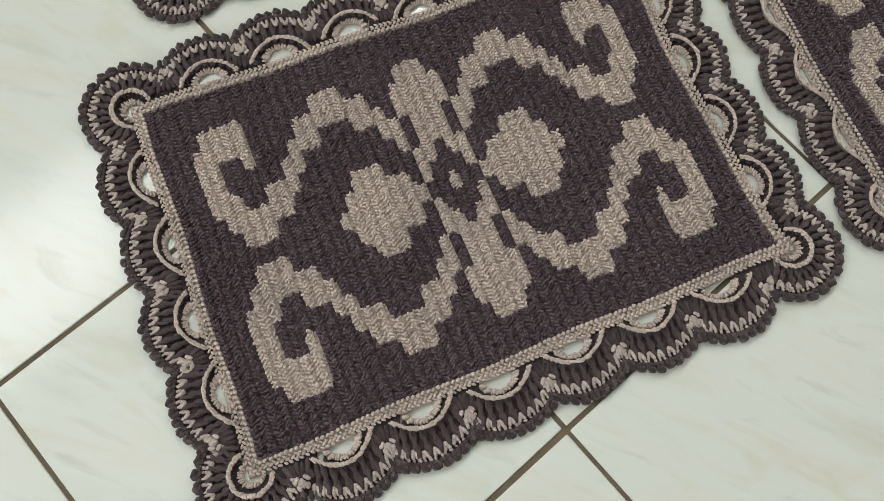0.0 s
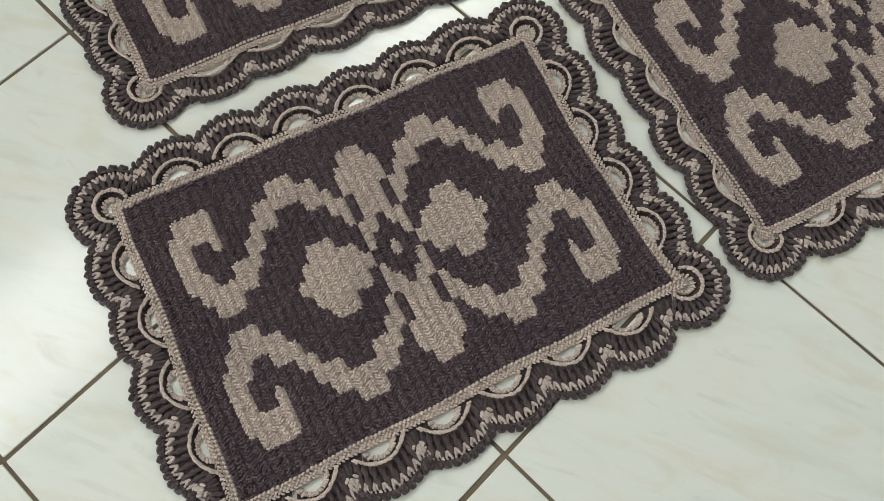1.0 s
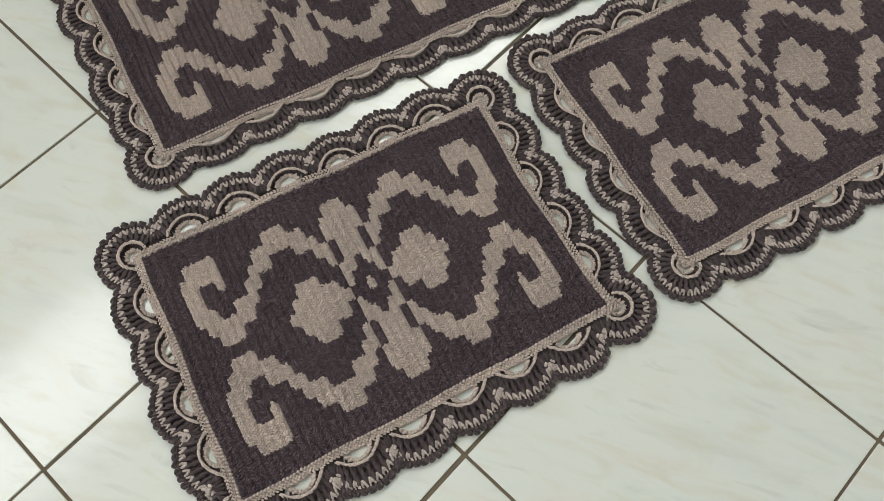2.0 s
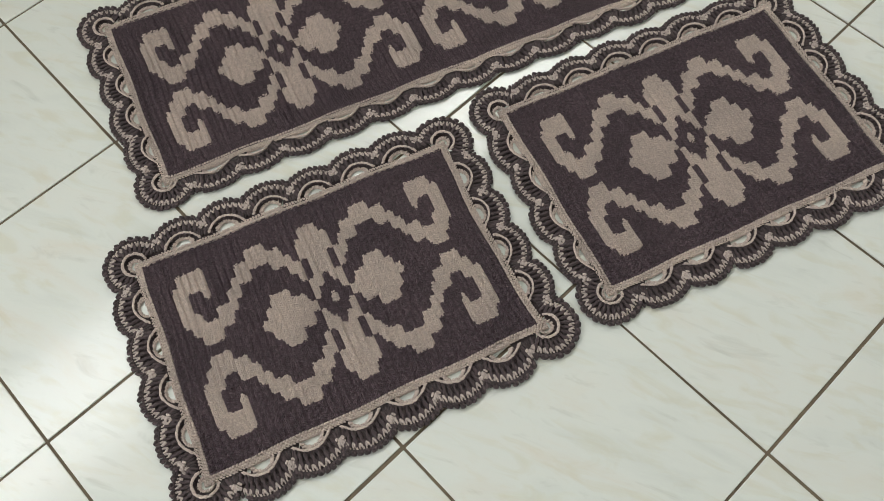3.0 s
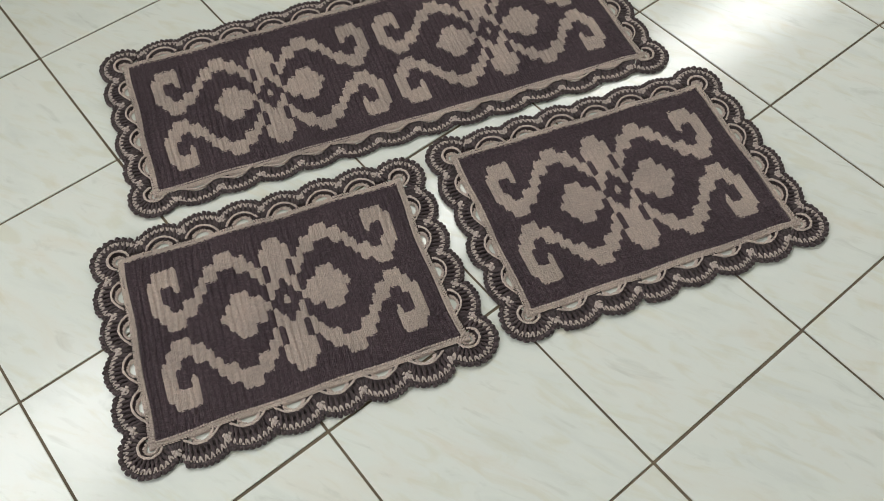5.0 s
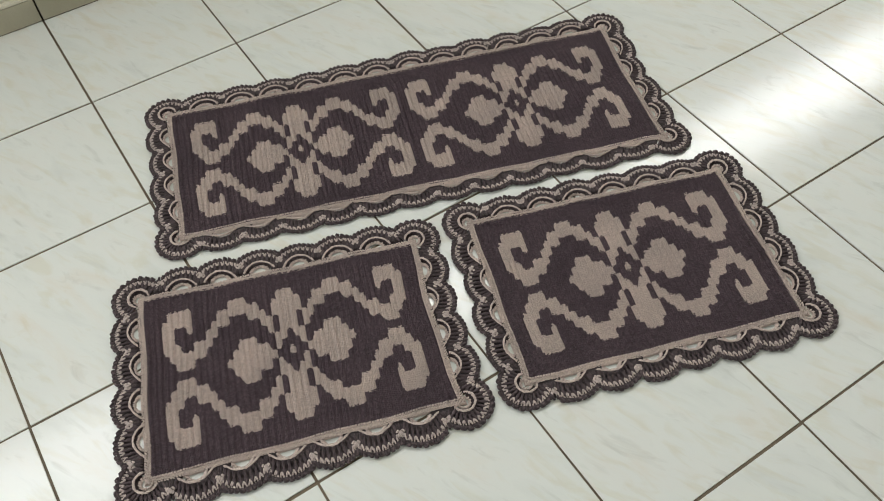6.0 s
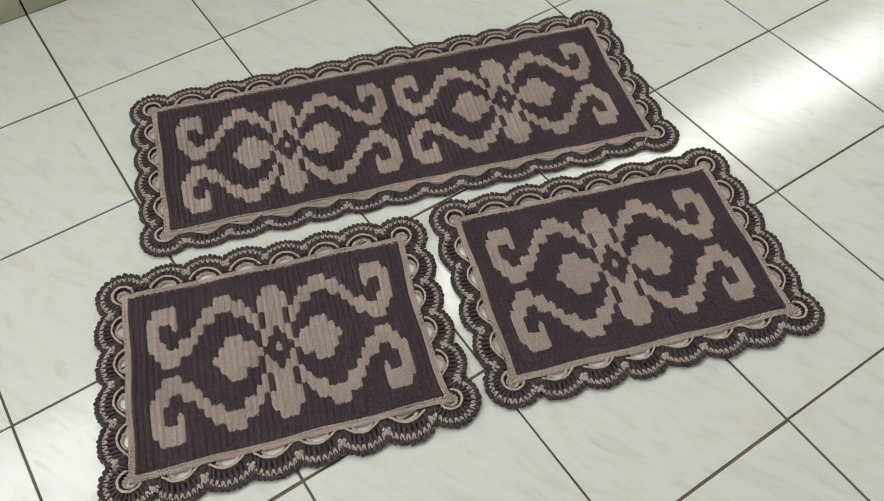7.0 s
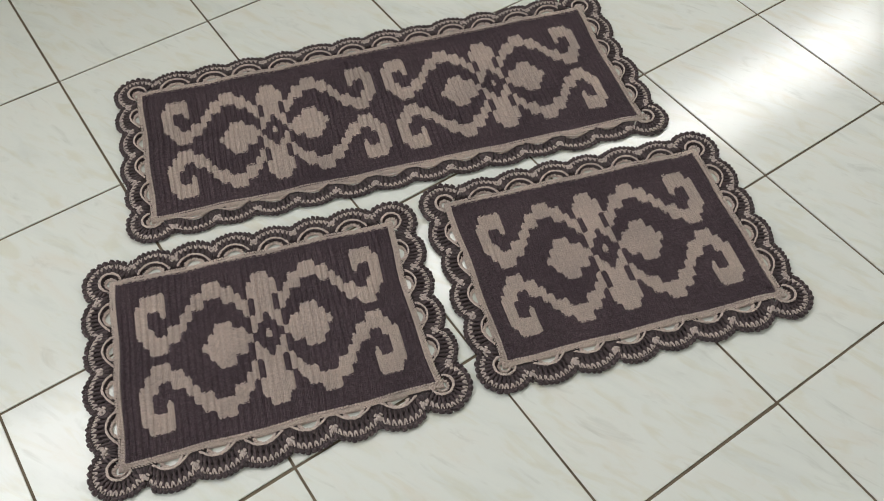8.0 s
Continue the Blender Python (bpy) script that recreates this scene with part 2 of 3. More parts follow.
class Quad:
    """A mat's field on the floor: its four corners (far left, far right, near right, near left) how far its sides bow outwards, and how unevenly its rows are drawn together."""

    def __init__(self, corners, bows=(0, 0, 0, 0), warp=(), bulge=0.0, top=(0.85, 0.5), waves=(7, 5)):
        self.waves, self.warp, self.bulge, self.top = waves, warp, bulge, top
        self.c, self.bows = np.array(corners, float), bows

    def __call__(self, u, v):
        u, v = np.asarray(u, float)[..., None], np.asarray(v, float)[..., None]
        if self.warp:
            u, v = u + pull(u, v, self.warp[0]), v + pull(u, v, self.warp[1])
        tl, tr, br, bl = self.c
        p = tl * (1 - u) * (1 - v) + tr * u * (1 - v) + br * u * v + bl * (1 - u) * v
        along, down = (tr - tl) / np.linalg.norm(tr - tl), (bl - tl) / np.linalg.norm(bl - tl)
        north, east, south, west = self.bows
        p = p + (2 * v - 1) ** 3 * 0.0014 * np.sin(2 * math.pi * self.waves[0] * u) * down + (2 * u - 1) ** 3 * 0.0014 * np.sin(2 * math.pi * self.waves[1] * v) * along
        p = p + 4 * u * (1 - u) * (south * v - north * (1 - v)) * down
        return p + 4 * v * (1 - v) * (east * u - west * (1 - u)) * along

    def rise(self, u, v):
        """How high the mat stands off the floor."""
        return self.bulge * np.exp(-((u - self.top[0]) / 0.16) ** 2 - ((v - self.top[1]) / 0.42) ** 2)

    def axes(self, u, v):
        """The place, and the unit vectors along the mat and across it."""
        p = self(u, v)
        a, b = self(u + 0.01, v) - self(u - 0.01, v), self(u, v + 0.01) - self(u, v - 0.01)
        return p, a / np.linalg.norm(a, axis=-1, keepdims=True), b / np.linalg.norm(b, axis=-1, keepdims=True)


def lift(x, y):
    """The soft unevenness of a mat that lies on the floor."""
    return 0.0012 + 0.0011 * np.sin(19 * x + 7 * y + 1.3) * np.sin(23 * y - 5 * x) + 0.0005 * np.sin(61 * x - 47 * y)


def stitch_figures(tan):
    """For each column, stitch and lump of a stitch: which figure it belongs to (0: the dark ground). The steps of the figures are softened by a lump or two."""
    ids = np.zeros(tan.shape, int)
    for k, cells in enumerate(motif_groups(tan)):
        for c, r in cells:
            ids[c, r] = k + 1
    out = np.repeat(np.repeat(ids, PER, 1)[..., None], LUMPS, 2)
    for c in range(1, tan.shape[0] - 1):
        for r in range(1, ROWS - 1):
            for dc, end in ((-1, 0), (1, LUMPS - 1)):
                for dr, s, t in ((-1, r * PER, 1), (1, r * PER + PER - 1, -1)):
                    beside, beyond = ids[c + dc, r], ids[c, r + dr]
                    if ids[c, r] and not beside and not beyond and not ids[c + dc, r + dr]:
                        out[c, s, end] = 0
                        if (c * 7 + r * 3) % 3 == 0:
                            out[c, s + t, end] = 0
                    if not ids[c, r] and beside and beside == beyond and (c * 5 + r) % 3 == 0:
                        out[c, s, end] = beside
    return out


def field_stitches(quad, columns, lumps, rng):
    """Rows of crochet: in each cell five stitches, each of four short slanting lumps of yarn that form a V; lumps holds column, stitch and lump."""
    lumps = np.array(lumps)
    c, s, k = lumps[:, 0], lumps[:, 1], lumps[:, 2]
    n = len(c)
    own = rng.normal(0, 1, (columns, ROWS * PER))[c, s]
    side = (1 - 2 * (c % 2)) * np.where(rng.random((columns, ROWS * PER))[c, s] < 0.08, -1, 1)
    phase = 0.25 * np.sin(c * 2.4) + 0.12 * np.sin(c * 5.1 + 1.0)
    groove = (k == LUMPS - 1) * (0.75 + 0.4 * (c % 2))
    u = (c + 0.5 + np.array([-0.37, -0.14, 0.10, 0.38])[k] + 0.03 * np.sin(s * 1.7 + c) + rng.normal(0, 0.035, n)) / columns
    v = (s + 0.5 + np.array([-0.30, 0.12, -0.22, 0.25])[k] * side + phase + 0.08 * own + rng.normal(0, 0.09, n)) / (ROWS * PER)
    v = v.clip(0.3 / (ROWS * PER), 1 - 0.3 / (ROWS * PER))
    p, a, b = quad.axes(u, v)
    slant = np.radians(np.array([-30.0, -44.0, 40.0, 58.0]))[k] * side + rng.normal(0, 0.24, n)
    way = a * np.cos(slant)[:, None] - b * np.sin(slant)[:, None]
    z = 0.0062 + 0.0005 * own + lift(p[:, 0], p[:, 1]) + quad.rise(u, v) + np.array([0.0, 0.0007, 0.0005, -0.0002])[k] - 0.0023 * groove + rng.normal(0, 0.0004, n)
    way = np.c_[way, np.array([0.3, 0.1, -0.1, -0.3])[k] + rng.normal(0, 0.15, n)]
    size = 1 - 0.26 * groove
    ups = np.tile((0, 0, 1.0), (n, 1))
    return grains(np.c_[p, z], way, ups, 0.00245 * size * rng.uniform(0.84, 1.18, n), 0.00148 * size * rng.uniform(0.86, 1.16, n), 1.0, 5, ((-0.52, 0.92), (0.52, 0.92)))


def sheet(quad, figures):
    """The yarn layer under the stitches, in the colour of the stitches that lie on it."""
    columns, stitches = figures.shape[0] * LUMPS, figures.shape[1]
    tan = figures.transpose(0, 2, 1).reshape(columns, stitches) > 0
    uu, vv = np.meshgrid(np.arange(columns + 1) / columns, np.arange(stitches + 1) / stitches, indexing="ij")
    p = quad(uu, vv)
    z = 0.0016 + lift(p[..., 0], p[..., 1]) + quad.rise(uu, vv)
    top = np.concatenate([p, z[..., None]], -1).reshape(-1, 3)
    low = top.copy()
    low[:, 2] -= 0.0016
    w, n = stitches + 1, len(top)
    i, j = (g.ravel() for g in np.meshgrid(np.arange(columns), np.arange(stitches), indexing="ij"))
    q = np.stack([i * w + j, i * w + j + 1, (i + 1) * w + j + 1, (i + 1) * w + j], 1)
    faces = q.tolist() + (n + q[:, ::-1]).tolist()
    index = tan.astype(int).ravel().tolist() * 2
    rim = [i * w for i in range(columns + 1)] + [columns * w + j for j in range(1, w)] + [i * w + stitches for i in range(columns - 1, -1, -1)] + [j for j in range(stitches - 1, 0, -1)]
    for k in range(len(rim)):
        a, b = rim[k], rim[(k + 1) % len(rim)]
        faces.append((a, b, n + b, n + a))
        index.append(0)
    return np.concatenate([top, low]), faces, index


MM = 0.001


def level_side(a, b, span, bell=1.0):
    """A half oval round a scallop's foot, 12.5 mm from the field: q runs from -1 to 1; bell flares its ends."""
    def at(q):
        th = math.pi / 2 - np.asarray(q) * radians(span)
        return np.stack([a * MM * np.cos(th), (12.5 + b * np.abs(np.sin(th)) ** bell) * MM], -1)
    return at


def level_corner(r, span, back=0.0):
    """A part circle round a corner's hole; the y axis points away from the mat along the diagonal."""
    def at(q):
        th = math.pi / 2 - np.asarray(q) * radians(span)
        return np.stack([r * MM * np.cos(th), (13 + r * np.sin(th)) * MM], -1)
    return at


SIDE = dict(hole=level_side(13.5, 9.6, 88), wrap=level_side(21.5, 14.8, 86, 1.2), chain=level_side(33, 19, 85, 1.8), fan=level_side(52.5, 43, 54), tip=level_side(59, 52.5, 47.5), edge=level_side(64.5, 58.5, 42), count=9)
CORNER = dict(hole=level_corner(7.5, 128), wrap=level_corner(13.4, 116), chain=level_corner(20.8, 122), fan=level_corner(42, 108), tip=level_corner(51.5, 101), edge=level_corner(57, 97), count=15)


def strip(inner, outer, z0, z1, low=0.0008, n=24):
    """A flat band of yarn between two curves, with thickness."""
    q = np.linspace(-1, 1, n + 1)
    a, b = inner(q), outer(q)
    rows_ = [np.c_[a, np.full(n + 1, z0)], np.c_[b, np.full(n + 1, z1)], np.c_[b, np.full(n + 1, low)], np.c_[a, np.full(n + 1, low)]]
    verts, w, faces = np.concatenate(rows_), n + 1, []
    for k in range(n):
        for r in range(4):
            s = (r + 1) % 4
            faces.append((r * w + k, s * w + k, s * w + k + 1, r * w + k + 1))
    faces += [(0, 3 * w, 2 * w, w), (n, w + n, 2 * w + n, 3 * w + n)]
    return verts, faces


def spokes(inner, outer, qi, qo, z0, z1, radius, rng, flat=0.9, sides=6):
    """Lumps of yarn that reach from one curve to another."""
    a, b = np.c_[inner(qi), np.broadcast_to(z0, len(qi))], np.c_[outer(qo), np.broadcast_to(z1, len(qo))]
    a, b = a + rng.normal(0, 0.0004, a.shape), b + rng.normal(0, 0.0005, b.shape)
    way, n = b - a, len(a)
    half = np.linalg.norm(way, axis=1) / 2
    return grains((a + b) / 2, way, np.tile((0, 0, 1.0), (n, 1)), half * 1.06, radius * rng.uniform(0.9, 1.1, n), flat, sides, ((-0.8, 0.72), (-0.3, 1.0), (0.35, 1.0), (0.8, 0.75)))


def twist(inner, outer, q0, q1, z0, z1, radius, rng, rings=11, sides=10):
    """One bar of two strands wound round one another, from one curve to another, as one closed mesh."""
    a, b = np.append(inner(q0), z0), np.append(outer(q1), z1)
    way = (b - a) / np.linalg.norm(b - a)
    side = np.cross((0, 0, 1.0), way)
    side /= np.linalg.norm(side)
    top, start, turns = np.cross(way, side), rng.uniform(0, math.pi), rng.uniform(2.0, 2.6) * math.pi
    th = 2 * math.pi * np.arange(sides) / sides
    verts = [a - way * 0.0008]
    for k in range(rings):
        f = k / (rings - 1)
        r = radius * (0.72 if k in (0, rings - 1) else 1.0) * (1 + 0.40 * np.cos(2 * (th - start - turns * f)))
        verts += list(a + (b - a) * f + np.outer(r * np.cos(th), side) + np.outer(0.95 * r * np.sin(th), top))
    verts.append(b + way * 0.0008)
    last = len(verts) - 1
    faces = [(0, 1 + (k + 1) % sides, 1 + k) for k in range(sides)]
    for g in range(rings - 1):
        o = 1 + g * sides
        faces += [(o + k, o + (k + 1) % sides, o + sides + (k + 1) % sides, o + sides + k) for k in range(sides)]
    o = 1 + (rings - 1) * sides
    faces += [(o + k, o + (k + 1) % sides, last) for k in range(sides)]
    return np.array(verts), faces


def between(f, g, k):
    return lambda q: f(q) * (1 - k) + g(q) * k


def scallop_meshes(lv, seed):
    """One scallop of the edging: rows of (part's name, yarn, verts, faces); the first is its ground."""
    rng = np.random.default_rng(seed)
    count, step, out = lv["count"], 1.0 / lv["count"], []
    # A thin dark ground and the cord along its rim.
    fine = np.linspace(-1, 1, 2 * count + 1)
    body = [strip(between(lv["hole"], lv["wrap"], 0.8), between(lv["tip"], lv["edge"], 0.1), 0.0022, 0.0030)]
    for s in (0, 1):
        body.append(spokes(between(lv["tip"], lv["edge"], -0.55 + 0.4 * s), between(lv["tip"], lv["edge"], -0.1 - 0.4 * s), fine[:-1], fine[1:], 0.0046 + 0.0012 * s, 0.0056, 0.0022, rng))
    out.append(("scallop", EDGE, *merged(*body)))
    # Dark posts, each one bar of two strands twisted round one another.
    low, high = between(lv["chain"], lv["wrap"], 0.3), between(lv["fan"], lv["tip"], 0.10)
    for k in range(count):
        q = (k + 0.5) * 2 * step - 1
        lean, lifted = rng.normal(0, 0.10) * step, 0.0064 + rng.normal(0, 0.0005)
        out.append(("post", EDGE, *twist(low, high, q, q + lean, lifted, lifted - 0.0012, 0.0028, rng)))
    # Tan tips in the gaps between the posts: small arrowheads that widen towards the rim.
    inner, outer = between(lv["fan"], lv["chain"], 0.20), between(lv["fan"], lv["tip"], 0.40)
    for k in range(count + 1):
        q = np.array([k * 2 * step - 1.0]) * 0.985
        lean, z = rng.normal(0, 0.10) * step, 0.0058 + rng.normal(0, 0.0005)
        wide, tip = rng.uniform(0.54, 0.66), []
        for s in (-1, 1):
            tip.append(spokes(inner, between(inner, outer, 0.90), q + s * step * 0.06, q + s * step * wide + lean, z + 0.0006, z + 0.0002, 0.0021, rng))
            tip.append(spokes(between(inner, outer, 0.90), between(inner, outer, 1.06), q + s * step * (wide - 0.30) + lean, q + s * step * (wide + 0.16) + lean, z - 0.0002, z - 0.0004, 0.0016, rng))
        tip.append(spokes(between(inner, outer, -0.10), between(inner, outer, 0.34), q, q + lean / 3, z + 0.0010, z + 0.0008, 0.0020, rng))
        out.append(("tip", TAN_SHADED, *merged(*tip)))
    # Dark picot knots along the rim, each a plump bead of yarn.
    knots = 9 if count < 12 else 14
    half = 1.0 / knots
    for k in range(knots):
        q = np.array([(k + 0.5) * 2 * half - 1.0]) + rng.normal(0, 0.09) * half
        x = 0.36 + rng.normal(0, 0.10)
        rim = [between(lv["tip"], lv["edge"], x + d) for d in (-0.45, 0.05, 0.42)]
        w = half * rng.uniform(0.94, 1.06)
        knot = [spokes(rim[1], rim[1], q - w * 0.92, q + w * 0.92, 0.0044, 0.0046, 0.0036, rng)]
        knot.append(spokes(rim[0], rim[2], q - w * 0.75, q + w * 0.40, 0.0062, 0.0058, 0.0029, rng))
        knot.append(spokes(rim[0], rim[2], q + w * 0.70, q - w * 0.35, 0.0072, 0.0064, 0.0028, rng))
        out.append(("picot_knot", EDGE, *merged(*knot)))
    # The tan ring wrapped over the hole.
    k = 19 if count < 12 else 18
    w = np.linspace(-0.97, 0.97, k)
    ring = [strip(between(lv["hole"], lv["wrap"], 0.30), between(lv["hole"], lv["wrap"], 0.90), 0.0012, 0.0030)]
    ring.append(spokes(lv["hole"], lv["wrap"], w, w + rng.normal(0, 0.02, k), 0.0030, 0.0072, 0.0015 if count < 12 else 0.0013, rng))
    out.append(("wrapped_ring", TAN, *merged(*ring)))
    # The raised tan chain round it.
    k = 18 if count < 12 else 20
    e = np.linspace(-1.0, 1.0, k + 1)
    rise = lambda q: 0.0078 + (0.0066 if count < 12 else 0.0040) * (1 - np.minimum(np.abs(q), 1) ** 2.5)
    bed = rise(np.linspace(-1, 1, 25))
    chain = [strip(between(lv["wrap"], lv["chain"], 0.90), between(lv["wrap"], lv["chain"], 1.06), bed, bed, bed - 0.0016)]
    for s in (0.78, 1.16):
        chain.append(spokes(between(lv["wrap"], lv["chain"], s), between(lv["wrap"], lv["chain"], 0.95 + (s - 0.93) * 0.25), e[:-1], e[1:] + 0.03, rise(e[:-1]) + 0.0004, rise(e[1:]) + 0.0024, 0.0016, rng))
    out.append(("chain_arch", TAN, *merged(*chain)))
    return out


def cluster_mesh(seed):
    """The tan knot of five lumps where two scallops meet, on dark crossing posts; y points away from the mat."""
    rng = np.random.default_rng(seed)
    base = lambda pts: np.array(pts, float) * MM
    a = base([(-3, 31, 7.5), (3, 31, 7.5), (-1, 34, 8), (1, 34, 8), (-6, 38, 7), (6, 38, 7), (0, 33, 8.2)])
    b = base([(-8, 36, 6.5), (8, 36, 6.5), (-4.5, 43, 6.2), (4.5, 43, 6.2), (-3, 44, 6), (3, 44, 6), (0, 42, 6.5)])
    a += rng.normal(0, 0.0005, a.shape)
    n = len(a)
    tan = grains((a + b) / 2, b - a, np.tile((0, 0, 1.0), (n, 1)), np.linalg.norm(b - a, axis=1) / 2 * 1.15, 0.0023, 0.9, 6, ((-0.8, 0.72), (-0.3, 1.0), (0.35, 1.0), (0.8, 0.75)))
    a = base([(-13, 16, 5.5), (13, 16, 5.5), (-6, 17, 5.5), (6, 17, 5.5), (0, 16, 5.5), (-9, 24, 5), (9, 24, 5), (-5, 46, 4.5), (5, 46, 4.5)])
    b = base([(-7, 31, 5.5), (7, 31, 5.5), (-2, 33, 5.5), (2, 33, 5.5), (0, 31, 5.5), (-12, 36, 5), (12, 36, 5), (-3, 56, 5), (3, 56, 5)])
    n = len(a)
    dark = grains((a + b) / 2, b - a, np.tile((0, 0, 1.0), (n, 1)), np.linalg.norm(b - a, axis=1) / 2 * 1.1, 0.0029, 0.8, 6, ((-0.8, 0.72), (-0.3, 1.0), (0.35, 1.0), (0.8, 0.75)))
    pad = strip(lambda q: np.stack([np.asarray(q) * 25 * MM, 0 * np.asarray(q) + 9 * MM], -1), lambda q: np.stack([np.asarray(q) * 8 * MM, 0 * np.asarray(q) + 50 * MM], -1), 0.0026, 0.0026, 0.0009, 4)
    return tan, merged(dark, pad)


def mesh_data(name, verts, faces, mat):
    me = bpy.data.meshes.new(name)
    me.from_pydata([tuple(v) for v in verts], [], [tuple(f) for f in faces])
    me.materials.append(mat)
    me.polygons.foreach_set("use_smooth", [True] * len(me.polygons))
    me.update()
    return me


VARIANTS = 4
SIDE_SET = [[(k, mesh_data(k, v, f, mat)) for k, mat, v, f in scallop_meshes(SIDE, 11 + i)] for i in range(VARIANTS)]
CORNER_SET = [[(k, mesh_data(k, v, f, mat)) for k, mat, v, f in scallop_meshes(CORNER, 31 + i)] for i in range(2)]
CLUSTER_SET = []
for i in range(3):
    tan_, dark_ = cluster_mesh(51 + i)
    CLUSTER_SET.append((mesh_data("shell_knot", *tan_, TAN_SHADED), mesh_data("crossing_knot", *dark_, EDGE)))


def edge_band(quad, rng):
    """Tan rows of single crochet round the field: beads beside it and small slanting stitches outside them."""
    pairs, base = [], []
    for side in range(4):
        ends = [((0, 0), (1, 0)), ((1, 0), (1, 1)), ((1, 1), (0, 1)), ((0, 1), (0, 0))][side]
        length = np.linalg.norm(quad(*ends[1]) - quad(*ends[0]))
        for off, pitch, half, radius, tilt, z in ((0.0014, 0.0054, 0.0026, 0.0022, 30, 0.0072), (0.0050, 0.0054, 0.0025, 0.0016, -42, 0.0050), (0.0080, 0.0054, 0.0028, 0.0017, 32, 0.0059), (0.0110, 0.0054, 0.0028, 0.0016, -36, 0.0050)):
            n = int((length + 2 * off) / pitch)
            k = ((np.arange(n) + 0.5) / n - 0.5) * (length + 2 * off) / length + 0.5
            u = ends[0][0] + (ends[1][0] - ends[0][0]) * k
            v = ends[0][1] + (ends[1][1] - ends[0][1]) * k
            p, a, b = quad.axes(u, v)
            along = [a, b, -a, -b][side]
            outward = [-b, a, b, -a][side]
            p = p + outward * off + rng.normal(0, 0.0003, p.shape)
            th = radians(tilt) + rng.normal(0, 0.12, n)
            way = np.c_[along * np.cos(th)[:, None] + outward * np.sin(th)[:, None], rng.normal(0, 0.1, n)]
            pairs.append(grains(np.c_[p, z + lift(p[:, 0], p[:, 1]) + quad.rise(u, v)], way, np.tile((0, 0, 1.0), (n, 1)), half, radius * rng.uniform(0.9, 1.1, n), 0.9, 6))
        k = np.linspace(0, 1, 30)
        u = ends[0][0] + (ends[1][0] - ends[0][0]) * k
        v = ends[0][1] + (ends[1][1] - ends[0][1]) * k
        p, a, b = quad.axes(u, v)
        outward, along = [-b, a, b, -a][side], [a, b, -a, -b][side]
        inner, outer = p - outward * 0.001, p + outward * 0.0130
        outer[0] -= along[0] * 0.0130
        outer[-1] += along[-1] * 0.0130
        z = 0.0028
        verts = np.concatenate([np.c_[inner, np.full(30, z)], np.c_[outer, np.full(30, z)], np.c_[outer, np.full(30, 0.0008)], np.c_[inner, np.full(30, 0.0008)]])
        faces = [(r * 30 + i, ((r + 1) % 4) * 30 + i, ((r + 1) % 4) * 30 + i + 1, r * 30 + i + 1) for i in range(29) for r in range(4)]
        base.append((verts, faces))
    return merged(*pairs, *base)


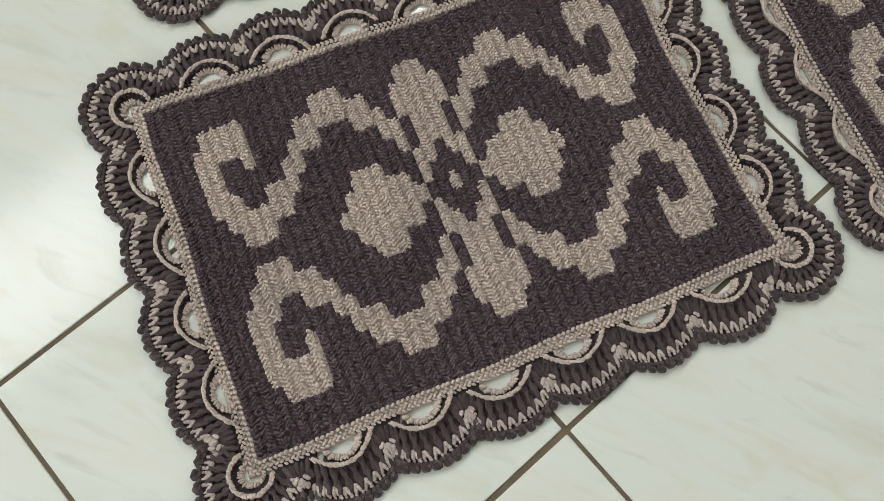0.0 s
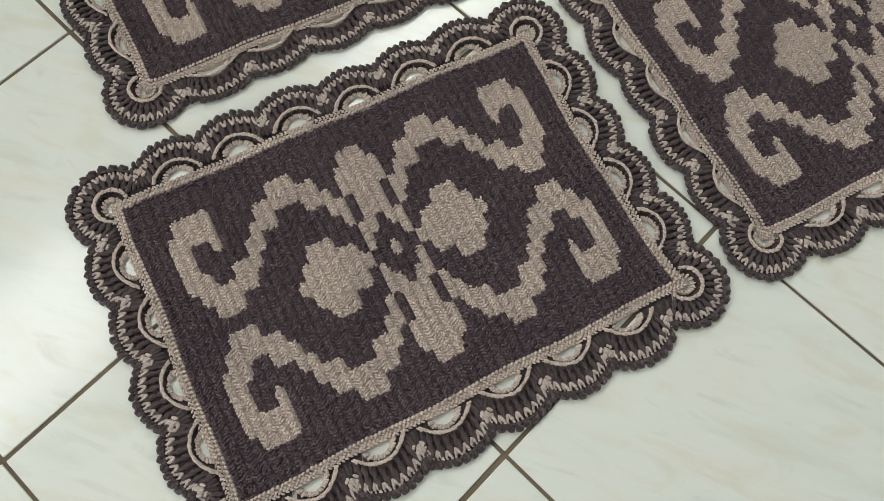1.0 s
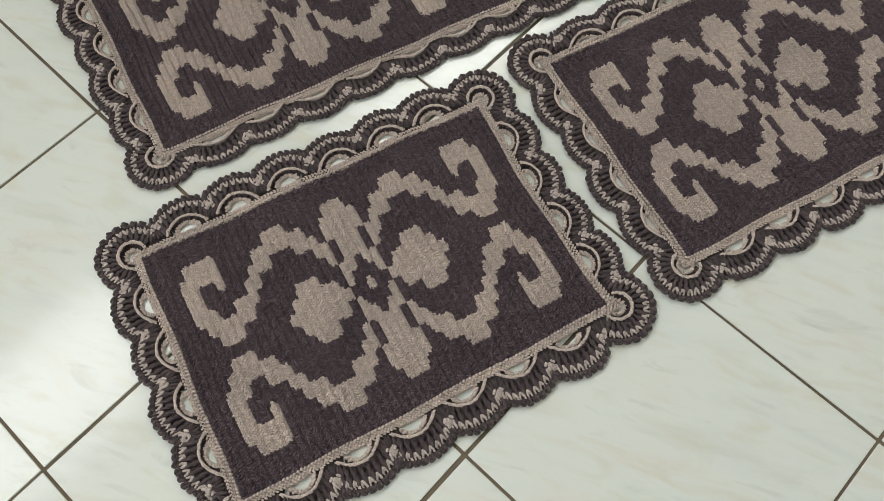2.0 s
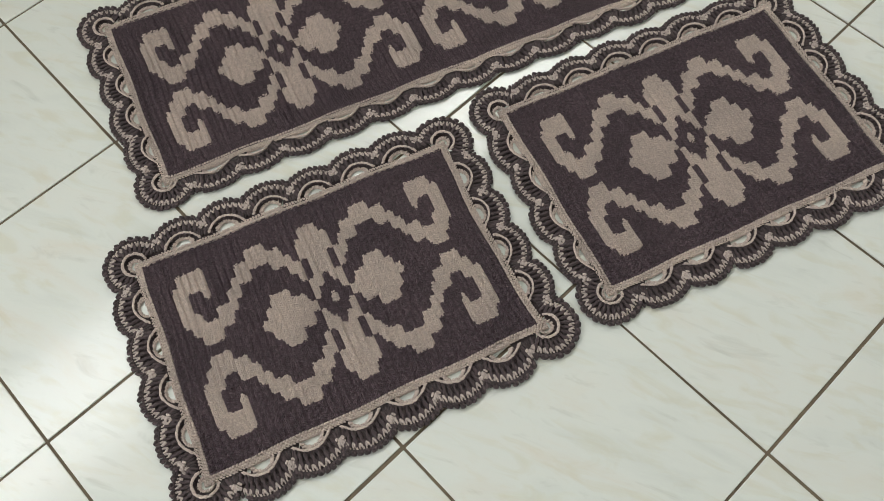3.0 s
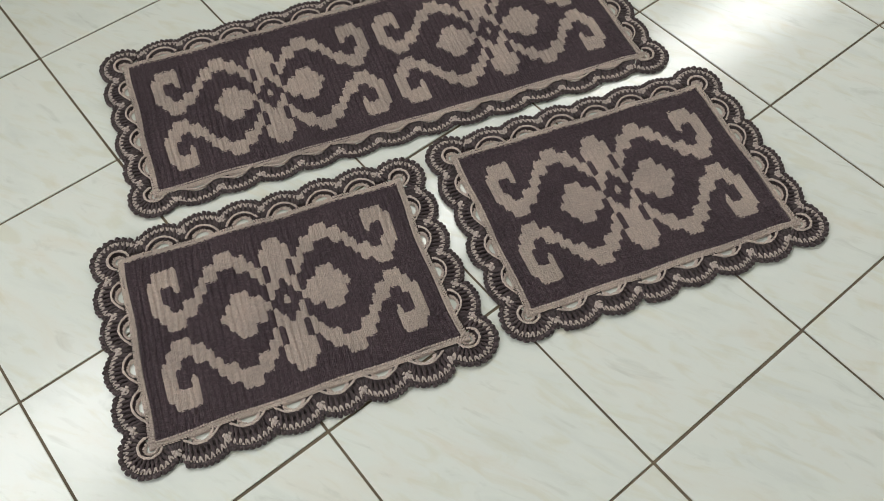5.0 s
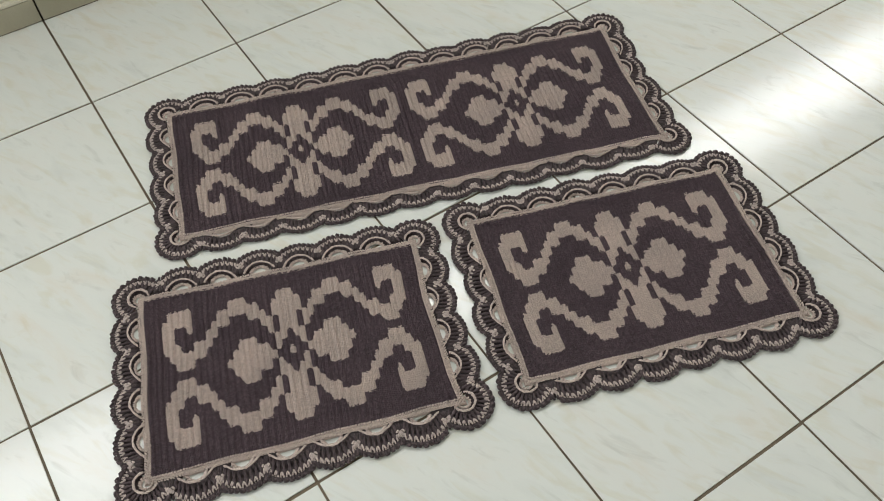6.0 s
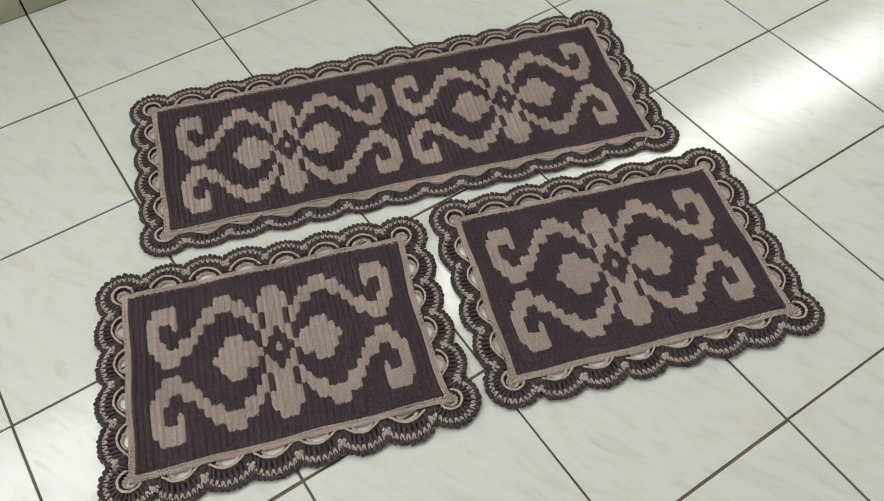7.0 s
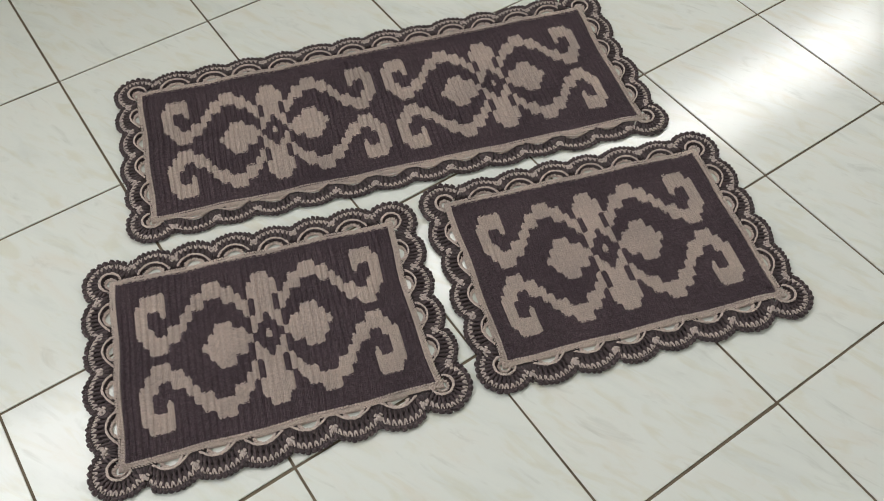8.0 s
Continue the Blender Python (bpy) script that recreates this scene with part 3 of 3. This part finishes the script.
def mat_thing(name, label, group, corners, bows, warp, bulge, columns, offsets, along, across, reach, seed):
    """A crocheted mat: field, figures, band, and the scallops of its edging."""
    rng = np.random.default_rng(seed)
    quad = Quad(corners, bows, warp, bulge, waves=(along / 2, across / 2))
    thing = tagged(new(name), label, "crochet mat", group)
    tan = motif_cells(columns, offsets)
    figures = stitch_figures(tan)
    v, f, index = sheet(quad, figures)
    link_mesh("ground_layer", v, f, None, thing, "thin yarn layer under the stitches", mats=[DARK, TAN], index=index)
    # Small pits along the grooves between the columns, and a dotted line of them beside the near edge.
    pits = rng.random(figures.shape) < 0.20
    pits[1::2] = rng.random(pits[1::2].shape) < 0.34
    pits[:, -5] = rng.random(pits[:, -5].shape) < 0.85
    pits[:, :, :-1] = False
    v, f = field_stitches(quad, columns, np.argwhere((figures == 0) & ~pits), rng)
    tagged(link_mesh("field_stitches", v, f, DARK, thing, "dark grey-brown crocheted ground stitches", smooth=True), kind="stuff")
    for k, cells in enumerate(motif_groups(tan)):
        kind = {1: "dot_motif"}.get(len(cells), "scroll_motif" if len(cells) > 40 else "paddle_motif" if len(cells) > 30 else "oval_motif")
        v, f = field_stitches(quad, columns, np.argwhere(figures == k + 1), rng)
        tagged(link_mesh(kind, v, f, TAN, thing, "tan crocheted figure", smooth=True), kind="stuff")
    v, f = edge_band(quad, rng)
    link_mesh("edge_band", v, f, TAN, thing, "tan single crochet band", smooth=True)

    def scallop(p, outward, data, stretch, reach, z):
        y = Vector((*outward, 0)).normalized()
        x, rise = Vector((y.y, -y.x, 0)), math.tan(radians(rng.uniform(0.0, 4.0)))
        m = Matrix(((x.x * stretch, y.x * reach, 0, p[0]), (x.y * stretch, y.y * reach, 0, p[1]), (0, rise, 1, z - 0.014 * rise), (0, 0, 0, 1)))
        body = place_mesh("scallop", data[0][1], thing, "scallop with dark crocheted posts", m)
        for k, me in data[1:]:
            place_mesh(k, me, body)

    for side, (start, end, count) in enumerate((((0, 0), (1, 0), along), ((1, 0), (1, 1), across), ((1, 1), (0, 1), along), ((0, 1), (0, 0), across))):
        start, end = np.array(start, float), np.array(end, float)
        length = np.linalg.norm(quad(*end) - quad(*start)) + 0.014
        pitch = length / (count + 1)
        for i in range(count + 1):
            for what, k in (("scallop", i), ("cluster", i + 0.5)):
                if what == "scallop" and i == 0:
                    continue
                k = (k * pitch - 0.007) / (length - 0.014)
                w = start + (end - start) * k
                p, a, b = quad.axes(w[0], w[1])
                outward = [-b, a, b, -a][side] + rng.normal(0, 0.03, 2)
                p = p + rng.normal(0, 0.0012, 2)
                if what == "scallop":
                    scallop(p, outward, SIDE_SET[rng.integers(VARIANTS)], pitch / 0.0845 * rng.uniform(0.97, 1.03), reach[side] * rng.uniform(0.97, 1.03), 0.0)
                else:
                    y = Vector((*outward, 0)).normalized()
                    x = Vector((y.y, -y.x, 0))
                    m = Matrix(((x.x, y.x, 0, p[0]), (x.y, y.y, 0, p[1]), (0, 0, 1, 0.0006), (0, 0, 0, 1)))
                    c1, c2 = CLUSTER_SET[rng.integers(3)]
                    place_mesh("crossing_knot", c2, place_mesh("shell_knot", c1, thing, "tan knot between two scallops", m), "dark crossed yarn")
    for i, (u, v) in enumerate(((0, 0), (1, 0), (1, 1), (0, 1))):
        p, a, b = quad.axes(u, v)
        outward = (a if u else -a) + (b if v else -b)
        scallop(p, outward, CORNER_SET[i % 2], 1.04, 1.04, 0.0)
    return thing


SMALL = "small dark grey-brown crochet mat with tan scrolls and scalloped edge"
mat_thing("crochet_mat", SMALL, "small crochet mats", [(0.292, -1.084), (0.843, -1.275), (0.717, -1.648), (0.159, -1.462)], (0, -0.009, 0, 0), ((0.0078, 0.0128, 0.001, 0.005, -0.0078, -0.0033), (-0.0003, -0.0081, -0.0013, 0.0003, -0.0051, 0.0082)), 0.006, COLS, (0,), 6, 4, (1.02, 0.99, 1.10, 0.99), 1)
mat_thing("crochet_mat", SMALL, "small crochet mats", [(0.988, -1.307), (1.543, -1.499), (1.416, -1.878), (0.859, -1.689)], (0, 0, 0, 0), ((-0.0085, 0.0085, -0.0049, 0.0069, 0.0037, -0.0002), (-0.0006, -0.006, -0.0033, 0.0005, 0.0014, 0.0013)), 0.0, COLS, (0,), 6, 4, (0.95, 0.97, 1.04, 0.97), 2)
mat_thing("crochet_runner", "long dark grey-brown crochet runner with tan scrolls, scalloped edge", "", [(0.560, -0.589), (1.657, -0.946), (1.525, -1.335), (0.437, -0.963)], (0, -0.006, 0, 0), ((0.0033, 0.0098, -0.0039, 0.0025, 0.009, -0.0018), (0.0111, -0.0152, -0.0161, -0.0229, -0.011, 0.0039)), 0.0, 2 * COLS - 3, (0, COLS - 4), 12, 4, (0.95, 0.95, 0.90, 0.96), 3)

# ---- floor tiles, each a piece of its own ----
tile = bpy.data.meshes.new("floor_tile")
b = box(GAP / 2, TILE - GAP / 2, GAP / 2, TILE - GAP / 2, -0.009, 0.0, 0.0009)
b.to_mesh(tile)
b.free()
tile.materials.append(GLAZE)
for i in range(round((ROOM_E - ROOM_W) / TILE)):
    for j in range(10):
        place_mesh("floor_tile", tile, floor, m=pose(ROOM_W + i * TILE + random.gauss(0, 0.0004), -(j + 1) * TILE + random.gauss(0, 0.0004), random.gauss(0, 0.00015), 0, 0, random.gauss(0, 0.05)))
